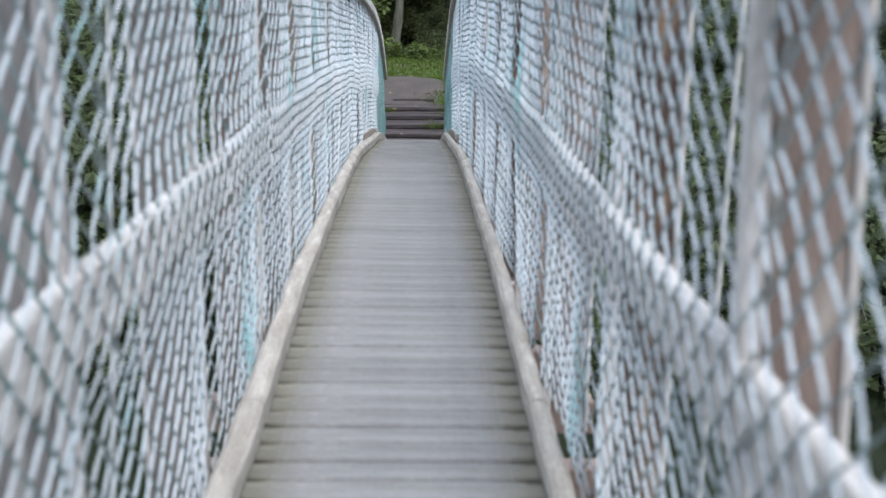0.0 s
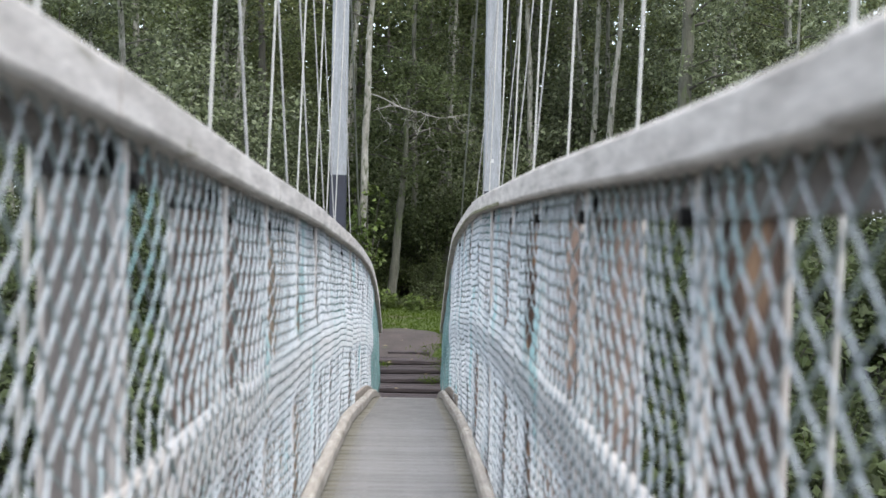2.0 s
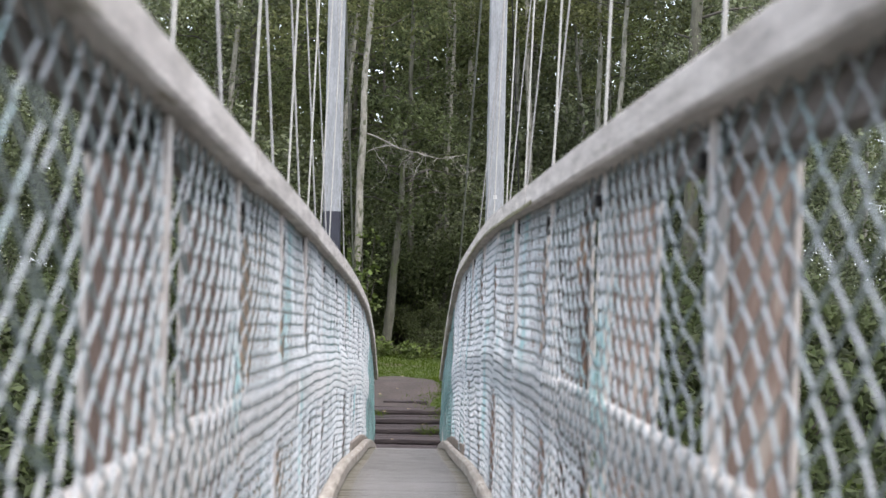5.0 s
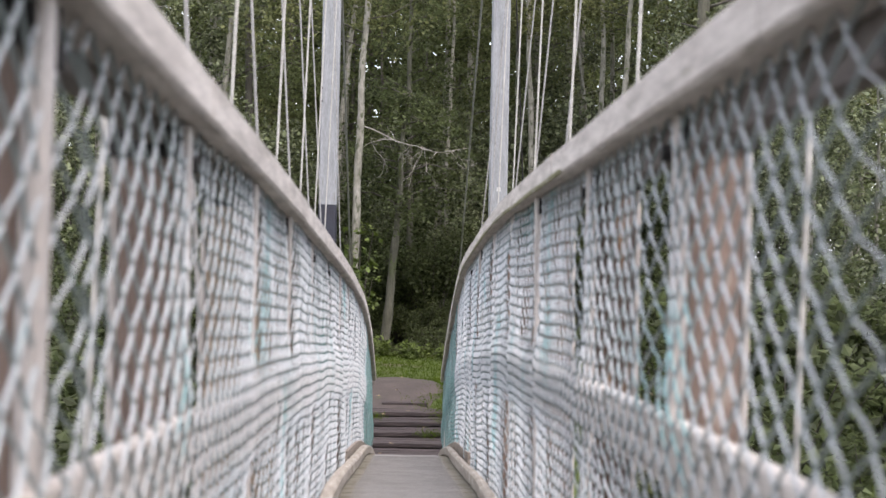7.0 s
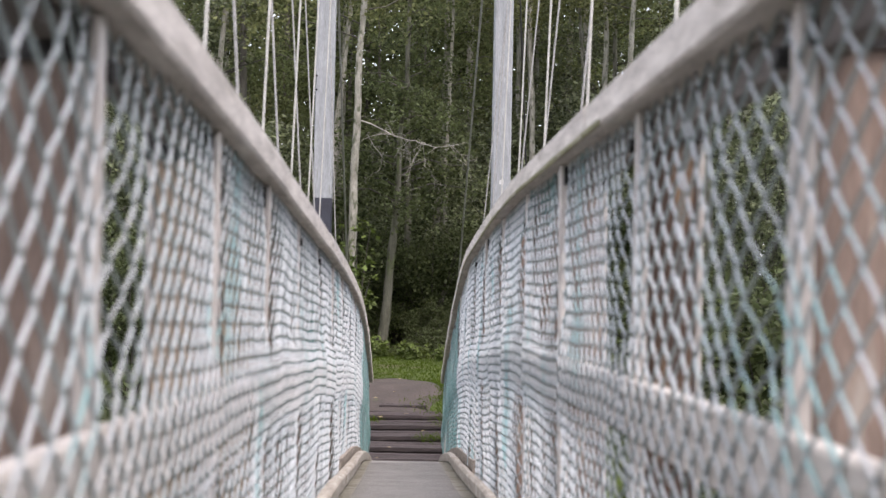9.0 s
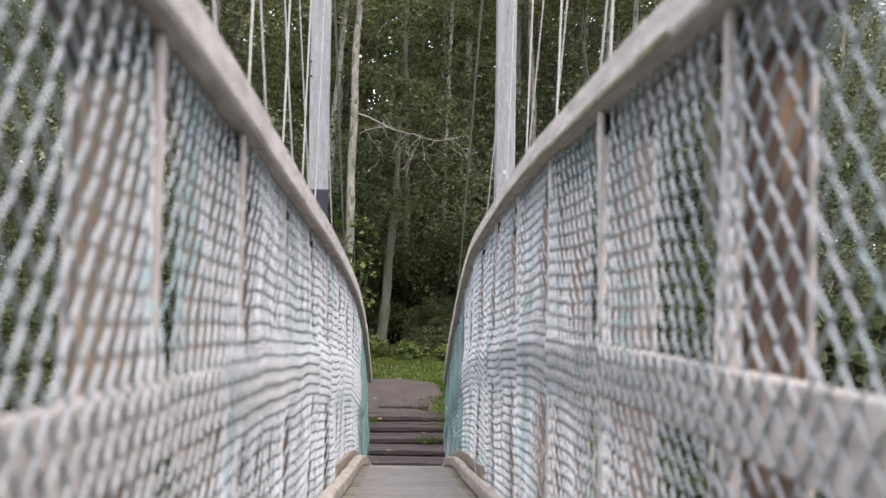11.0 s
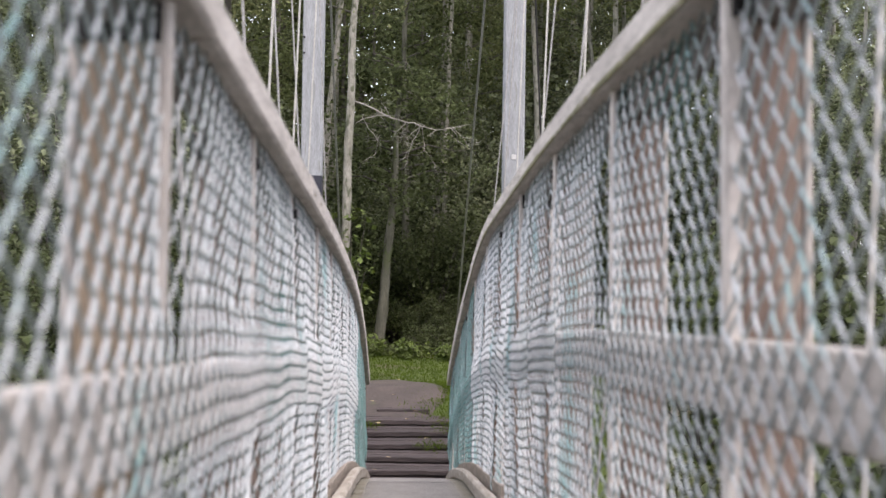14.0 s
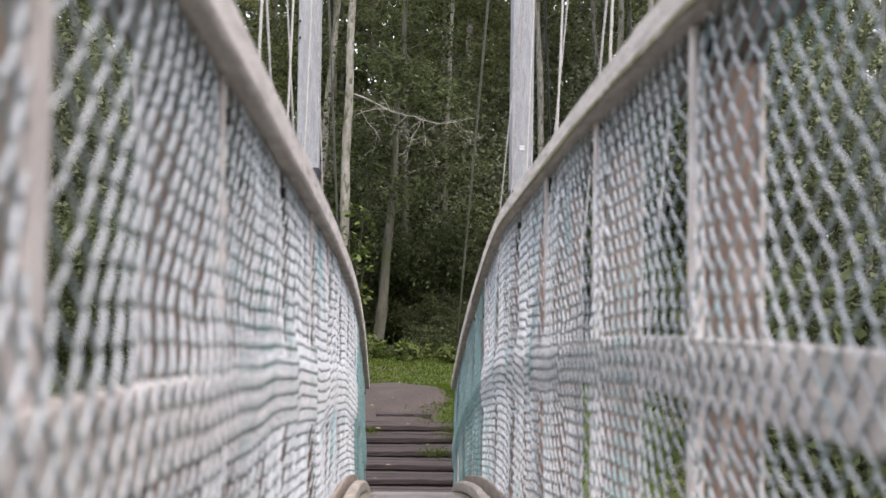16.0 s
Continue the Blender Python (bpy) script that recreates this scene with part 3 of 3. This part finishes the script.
def shrub(height, spread, count, leaf, mat, seed):
    """A bush: bent stems with leaf sprays."""
    rng = random.Random(seed)
    t = thing("shrub", "leafy green shrub at the edge of the wood", "shrub", "shrubs at the wood edge")
    stems, sprays = [], []
    for i in range(12):
        a, ln = rng.uniform(0, 6.28), rng.uniform(0.4, 1) * spread
        hh = height * rng.uniform(0.6, 1.05)
        path = [Vector((math.cos(a) * ln * s ** 1.5, math.sin(a) * ln * s ** 1.5, hh * s)) for s in (0, 0.4, 0.75, 1)]
        stems.append(sweep(path, ring(1, 4), ups=(0, 1, 0), scales=[0.02, 0.014, 0.008, 0.003]))
        for k in range(7):
            u = rng.uniform(0.2, 1.05)
            q = path[1].lerp(path[3], u) + Vector((rng.gauss(0, 0.15), rng.gauss(0, 0.15), rng.gauss(0, 0.12))) * spread
            sprays.append((q, spread * rng.uniform(0.08, 0.2)))
    tagged(obj("stem_work", *merged(stems), M_BARK2, t), kind="stuff")

    def place(r):
        q, s = r.choice(sprays)
        return q + Vector((r.gauss(0, s), r.gauss(0, s), r.gauss(0, s * 0.6)))

    tagged(obj("foliage", *leaves(count, place, leaf, rng), mat, t), kind="stuff")
    return t


def put(src, x, y, turn, size=1.0):
    m = pose(x, y, ground_z(x, y) - 0.05, 0, 0, turn)
    c = copy_thing(src, m)
    c.scale = (size,) * 3
    return c


def straight_tree(x, y, drift, radius, height, crown_from, seed, bark=None, leaf=None):
    """A pale straight trunk whose top stands drift metres aside for each metre of height."""
    z0 = ground_z(x, y)
    pts = [(drift * z + 0.05 * math.sin(z * 0.7 + seed) + 0.012 * math.sin(z * 3.1 + 2 * seed), 0.04 * math.cos(z * 0.6 + seed), z) for z in np.linspace(-0.4, height, 30)]
    t = tree(height, radius, crown_from, 2.0, 5400, 0.086, leaf or M_LEAF2, bark or M_BARK, seed, "tree", "straight pale-barked tree with a high leafy crown", pts)
    t.location = (x, y, z0)
    return t


def bare_branch(start, end, r, rng, depth=2, sag=0.25):
    """A dead branch with forked twigs, as pieces."""
    a, b = Vector(start), Vector(end)
    ln = (b - a).length
    pts = [a.lerp(b, s) + Vector((rng.gauss(0, 0.03), rng.gauss(0, 0.03), math.sin(s * math.pi) * sag * ln * 0.3 + rng.gauss(0, 0.03))) * min(1, ln) for s in np.linspace(0, 1, 7)]
    out = [sweep(pts, ring(1, 5), scales=[r * (1 - 0.8 * i / 6) for i in range(7)])]
    if depth:
        for i in range(2, 7):
            d = Vector((rng.gauss(0, 0.5) + (b - a).x * 0.25, rng.gauss(0, 0.5), rng.uniform(-0.75, 0.1))).normalized() * ln * rng.uniform(0.25, 0.5)
            out += bare_branch(pts[i], pts[i] + d, r * 0.55, rng, depth - 1, 0.1)
    return out


DEAD = [
    (0.017, [(-0.75, 3.60), (-0.42, 3.48), (-0.16, 3.35), (0.11, 3.28), (0.31, 3.22), (0.57, 3.17), (0.83, 3.18), (1.09, 2.90)]),
    (0.011, [(-0.16, 3.35), (-0.38, 3.37), (-0.59, 3.32), (-0.50, 3.17), (-0.35, 3.00), (-0.39, 2.77)]),
    (0.008, [(-0.59, 3.32), (-0.72, 3.23)]),
    (0.008, [(-0.16, 3.35), (-0.25, 3.50), (-0.32, 3.61)]),
    (0.01, [(0.31, 3.22), (0.25, 3.06), (0.17, 2.90), (0.12, 2.71)]),
    (0.01, [(0.34, 3.20), (0.38, 2.98), (0.38, 2.82), (0.54, 2.65)]),
    (0.009, [(0.11, 3.28), (-0.07, 3.12), (-0.14, 2.97)]),
    (0.008, [(0.79, 3.18), (0.92, 2.99), (1.14, 2.83)]),
]
edge_tree = straight_tree(-0.98, 24.6, 0.052, 0.085, 12, 5.2, 51)
# a dead forked branch hangs from this tree
rng = random.Random(5)
foot = Vector((-0.98, 24.6, ground_z(-0.98, 24.6)))
for k, (r, way) in enumerate(DEAD):
    line = [Vector((p[0], 24.6, p[1])) - foot + Vector((0, rng.uniform(-0.12, 0.12), 0)) for p in way]
    fine = [line[0]]
    for a, b in zip(line, line[1:]):
        fine += [a.lerp(b, 0.5) + Vector((rng.gauss(0, 0.012), rng.gauss(0, 0.02), rng.gauss(0, 0.012))), b]
    pieces = [sweep(fine, ring(1, 5), scales=[0.75 * r * (1 - 0.75 * i / (len(fine) - 1)) for i in range(len(fine))])]
    for i in range(2, len(fine)):
        d = Vector((rng.gauss(0.05, 0.2), rng.gauss(0, 0.2), rng.uniform(-0.3, 0.12)))
        pieces += bare_branch(fine[i], fine[i] + d, r * 0.3, rng, 1, 0.1)
    obj("dead_branch", *merged(pieces), M_TWIG, edge_tree, "bare grey dead branch")
wood_tree = straight_tree(-0.31, 26.4, 0.062, 0.11, 4.9, 2.5, 50, M_BARK3, M_LEAF3)
straight_tree(0.06, 28.2, 0.01, 0.085, 9, 3.4, 63, M_BARK3, M_LEAF3)
straight_tree(-1.64, 30, 0.067, 0.09, 13, 7.0, 52)
straight_tree(1.02, 31, -0.001, 0.06, 13, 7.0, 53)
straight_tree(4.1, 29, -0.0, 0.085, 12, 6.5, 54)
straight_tree(3.86, 27.5, 0.086, 0.085, 12, 6.5, 55)
straight_tree(2.73, 29.5, -0.012, 0.085, 13, 6.5, 56)
straight_tree(2.78, 32, -0.019, 0.085, 13, 7.0, 57)
straight_tree(4.34, 30.5, -0.072, 0.06, 13, 7.0, 62)
straight_tree(-3.06, 30, -0.055, 0.11, 14, 6.5, 58, M_BARK2)
straight_tree(5.15, 24.3, 0.0, 0.17, 12, 4.0, 59, M_BARK3, M_LEAF4)
straight_tree(6.6, 29, 0.03, 0.09, 13, 7.5, 60)
straight_tree(-6.2, 30, -0.02, 0.1, 13, 7.0, 61)
rng = random.Random(11)
KINDS = [tree(12, 0.12, 3.0, 2.6, 10500, 0.088, M_LEAF, M_BARK, 1), tree(14, 0.14, 4.0, 2.8, 10500, 0.09, M_LEAF2, M_BARK, 2),
         tree(10, 0.09, 1.2, 2.4, 10500, 0.085, M_LEAF3, M_BARK2, 3), tree(7, 0.06, 0.5, 2.0, 10500, 0.08, M_LEAF, M_BARK2, 4)]
FAR_KINDS = [tree(12, 0.12, 2.0, 2.6, 3300, 0.18, M_LEAF, M_BARK, 5), tree(11, 0.1, 1.2, 2.5, 3300, 0.18, M_LEAF3, M_BARK2, 6)]
for i, k in enumerate(FAR_KINDS):
    k.location = (-9 + 17 * i, 42, ground_z(-9 + 17 * i, 42) - 0.05)
for i, k in enumerate(KINDS):
    k.location = (-14 + 9 * i, 33 + 2 * i, ground_z(-14 + 9 * i, 33 + 2 * i) - 0.05)
for row, (y, n, half) in enumerate(((30, 8, 11), (33, 10, 13), (37, 13, 16), (41, 15, 18), (46, 14, 20), (52, 12, 22))):
    for i in range(n):
        x = -half + 2 * half * (i + rng.uniform(0.15, 0.85)) / n
        if row < 1 and (abs(x) < 1.2 or 1.5 < x < 6):
            continue
        put(rng.choice(KINDS if row < 3 else FAR_KINDS), x, y + rng.uniform(-1, 1), rng.uniform(0, 360), rng.uniform(0.85, 1.2))
# unseen trees behind the camera and beside the river, added to block low skylight
COARSE = tree(11, 0.12, 1.5, 2.9, 1500, 0.3, M_LEAF, M_BARK2, 70, "tree", "leafy green tree added to close the wood")
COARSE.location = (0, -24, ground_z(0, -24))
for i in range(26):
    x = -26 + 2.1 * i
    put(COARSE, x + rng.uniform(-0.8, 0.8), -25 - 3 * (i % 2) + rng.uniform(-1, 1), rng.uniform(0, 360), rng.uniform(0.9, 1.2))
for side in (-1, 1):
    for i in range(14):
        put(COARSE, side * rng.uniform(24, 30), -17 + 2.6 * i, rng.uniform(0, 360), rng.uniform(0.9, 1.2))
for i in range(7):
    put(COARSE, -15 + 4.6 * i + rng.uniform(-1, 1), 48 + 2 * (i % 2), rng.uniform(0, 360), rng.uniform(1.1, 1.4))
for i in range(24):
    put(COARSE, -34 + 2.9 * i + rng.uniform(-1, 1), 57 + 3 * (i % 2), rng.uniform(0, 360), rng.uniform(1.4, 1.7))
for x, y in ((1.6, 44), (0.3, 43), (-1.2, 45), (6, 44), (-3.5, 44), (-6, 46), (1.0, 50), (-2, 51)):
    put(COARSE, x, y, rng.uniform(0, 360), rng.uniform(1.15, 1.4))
# trees in the leaf colour that has skylight painted in
BRIGHT = [tree(8, 0.07, 0.8, 2.2, 8000, 0.088, M_LEAF4, M_BARK, 81), tree(10, 0.09, 1.6, 2.5, 8000, 0.092, M_LEAF4, M_BARK, 82)]
BRIGHT[0].location, BRIGHT[1].location = (-6.4, 27.5, ground_z(-6.4, 27.5)), (8.2, 28.5, ground_z(8.2, 28.5))
for side in (-1, 1):
    for x, y, k in ((4.8, 24.5 if side < 0 else 31.5, 3), (6.5, 22.5, 2), (8.5, 25.5, 0), (5.6, 27.5, 2), (9.5, 20.5, 3), (3.9, 27.8 if side < 0 else 32.5, 3), (11.5, 24, 2), (12, 18.5, 2), (7.4, 18.8, 3)):
        put(BRIGHT[k % 2], side * x + rng.uniform(-0.5, 0.5), y + rng.uniform(-0.5, 0.5), rng.uniform(0, 360), rng.uniform(0.85, 1.1))
BUSHES = [shrub(1.3, 0.8, 3800, 0.066, M_LEAF, 31), shrub(2.2, 1.1, 5200, 0.072, M_LEAF3, 32), shrub(0.6, 0.55, 2000, 0.066, M_LEAF2, 33)]
for i, k in enumerate(BUSHES):
    k.location = (-3 + 3 * i, 29, ground_z(-3 + 3 * i, 29))
for i in range(42):
    x, y = rng.uniform(-9, 9), rng.uniform(26.8, 31.5)
    if abs(x) < 1.6:
        y += 1.0
    put(rng.choice(BUSHES), x, y, rng.uniform(0, 360), rng.uniform(0.5, 1.6) if abs(x) > 1.6 else rng.uniform(0.35, 0.9))
for i in range(16):
    put(BUSHES[1 if i % 3 else 0], -1.9 + 0.24 * i + rng.uniform(-0.15, 0.15), rng.uniform(27.1, 29.3), rng.uniform(0, 360), rng.uniform(0.7, 1.15))
for x, y, k in ((0.95, 25.9, 0.3), (1.5, 25.6, 0.4), (-1.3, 25.6, 0.35), (0.4, 27.0, 0.4), (-0.9, 27.2, 0.45), (1.2, 27.0, 0.5)):
    put(BUSHES[1], x, y, rng.uniform(0, 360), k)
for i in range(24):
    side = rng.choice((-1, 1))
    put(rng.choice(BUSHES[1:]), side * rng.uniform(2.4, 10), rng.uniform(14.5, 24), rng.uniform(0, 360), rng.uniform(0.8, 1.3))
for i in range(18):
    put(COARSE, -7 + 0.9 * i + rng.uniform(-0.3, 0.3), 38.5 + 2.5 * (i % 2) + rng.uniform(-0.5, 0.5), rng.uniform(0, 360), rng.uniform(0.34, 0.5))
BANK_BUSH = shrub(1.9, 1.25, 1500, 0.13, M_LEAF3, 38)
tagged(BANK_BUSH, "dark leafy bush on the river bank", "shrub", "bushes on the bank")
BANK_BUSH.location = (-2.4, 14, ground_z(-2.4, 14))
for side in (-1, 1):
    for i in range(27):
        y = rng.uniform(10.5, 19)
        put(BANK_BUSH, side * rng.uniform(2.1 if y < 16 else 2.9, 7.5), y, rng.uniform(0, 360), rng.uniform(0.75, 1.25))
for i in range(13):
    put(BANK_BUSH, -5 + 0.9 * i + rng.uniform(-0.3, 0.3), 34.5 + rng.uniform(-0.8, 0.8), rng.uniform(0, 360), rng.uniform(1.3, 1.8))
TALL_BUSH = shrub(3.4, 1.3, 4200, 0.088, M_LEAF4, 36)
TALL_BUSH.location = (2.6, 28.2, ground_z(2.6, 28.2))
for x, y, k in ((1.6, 28.6, 0.8), (3.6, 30.6, 1.0), (-1.7, 28.8, 0.85), (-2.9, 27.3, 1.05), (-4.2, 25.8, 1.1), (5.4, 29.4, 1.1), (-3.3, 24.2, 1.2), (-5.0, 23.2, 1.3), (6.2, 24.0, 1.2), (0.7, 29.3, 0.75), (-0.8, 30.6, 0.8), (-2.4, 31.2, 1.2), (2.9, 31, 1.2), (6.8, 27.5, 1.3), (4.6, 32, 1.6), (8.5, 30, 1.5), (2.4, 31.8, 1.5), (3.4, 31.3, 1.4)):
    put(TALL_BUSH, x, y, rng.uniform(0, 360), k)
LOW = shrub(0.42, 0.5, 1700, 0.05, M_LEAF3, 45)
tagged(LOW, "low dark green undergrowth at the wood edge", "undergrowth", "low undergrowth")
LOW.name = "undergrowth"
LOW.location = (0.9, 25.6, ground_z(0.9, 25.6))
for i in range(30):
    x = -2.2 + 0.15 * i + rng.uniform(-0.1, 0.1)
    put(LOW, x, rng.uniform(25.0, 27.2), rng.uniform(0, 360), rng.uniform(0.3, 0.45) if abs(x + 0.3) < 0.55 else rng.uniform(0.4, 1.1))
SAPLING = shrub(2.3, 0.45, 420, 0.11, M_HERB, 44)
tagged(SAPLING, "thin sapling with bright green leaves beside the path", "sapling")
SAPLING.name = "sapling"
SAPLING.location = (-0.72, 24.0, ground_z(-0.72, 24.0))
HERB = shrub(0.34, 0.3, 420, 0.085, M_HERB, 41)
tagged(HERB, "low bright green leafy herb in the grass", "herb", "herbs at the wood edge")
HERB.name = "herb"
HERB.location = (-0.7, 26.0, ground_z(-0.7, 26))
for x, y, k in ((-0.75, 24.4, 0.7), (-0.55, 24.7, 0.9), (-0.35, 25.2, 0.7), (-0.6, 25.3, 1.1), (0.85, 24.5, 0.8), (0.15, 24.6, 0.4)):
    put(HERB, x, y, rng.uniform(0, 360), k)
for i in range(30):
    x = rng.uniform(-2.6, 2.6)
    put(HERB, x, rng.uniform(24.1, 26.4), rng.uniform(0, 360), rng.choice((0.3, 0.4, 0.5, 0.7, 0.9)))

# ---- grass and fallen leaves ----


def blades(count, place, tall, seed):
    g, rng = np.random.RandomState(seed), random.Random(seed)
    P = np.array([place(rng) for _ in range(count)])
    h = tall * g.uniform(0.5, 1.2, (count, 1))
    a = g.uniform(0, 6.28, (count, 1))
    side = np.hstack([np.cos(a), np.sin(a), 0 * a]) * 0.006
    lean = np.hstack([g.normal(0, 0.4, (count, 2)), np.ones((count, 1))]) * h
    vs = np.stack([P - side, P + side, P + lean], 1).reshape(-1, 3)
    return vs, [(b, b + 1, b + 2) for b in range(0, 3 * count, 3)]


def on_meadow(r):
    while True:
        x, y = r.uniform(-4.5, 4.5), r.uniform(17.5, 25.5)
        d = ((x + 0.14) / 0.72) ** 2 + ((y - 20.15) / 0.95) ** 2
        if d > 1 + 0.3 * noise.noise((x * 3, y * 3, 1)) and not (-0.8 < x < 0.6 and y < 19.85):
            return (x, y, ground_z(x, y))


def on_ramp_edge(r):
    """Grass that creeps over the boards' edge, and two tufts between them."""
    pick = r.random()
    if pick < 0.045:
        x, y = r.gauss(0.37, 0.09), r.gauss(18.15, 0.09)
    elif pick < 0.06:
        x, y = r.gauss(-0.3, 0.07), r.gauss(18.75, 0.05)
    else:
        y = r.uniform(18.5, 21.0)
        x = 1.0 - abs(r.gauss(0, 0.28)) * min(1.0, (y - 17.6) / 1.5) - 0.12 * (1 + noise.noise((y * 2.2, 4, 0)))
    return (x, y, max(-1.317 + 0.235 * (y - 16.72) - 0.01, ground_z(x, y) + 0.02) if y < 19.7 else ground_z(x, y) + 0.03)


grass = obj("grass", *blades(60000, on_meadow, 0.035, 8), M_GRASS)
tagged(grass, "short green meadow grass", "grass", kind="stuff")
tuft = obj("ramp_grass", *blades(5200, on_ramp_edge, 0.03, 9), M_GRASS)
tagged(tuft, "grass growing between the ramp boards", "grass", kind="stuff")
first = None
for x, y, z in ((-0.22, 18.75, -0.83), (-0.1, 17.72, -1.07), (-0.24, 17.4, -1.15), (-0.05, 19.75, -0.6), (0.02, 20.75, -0.5), (0.2, 19.2, -0.74), (0.3, 18.3, -0.94), (-0.3, 19.5, -0.66), (0.1, 18.9, -0.8), (-0.4, 20.5, -0.5)):
    leaf = obj("fallen_leaf", [(0, -0.03, 0), (0.02, 0, 0.008), (0, 0.035, 0.004), (-0.02, 0, 0.01)], [(0, 1, 2), (0, 2, 3)], M_DEADLEAF)
    tagged(leaf, "small pale yellow fallen leaf on the boards", "leaf", "fallen leaves")
    leaf.matrix_basis = pose(x, y, z + 0.012, rng.uniform(-10, 10), rng.uniform(-10, 10), rng.uniform(0, 360))
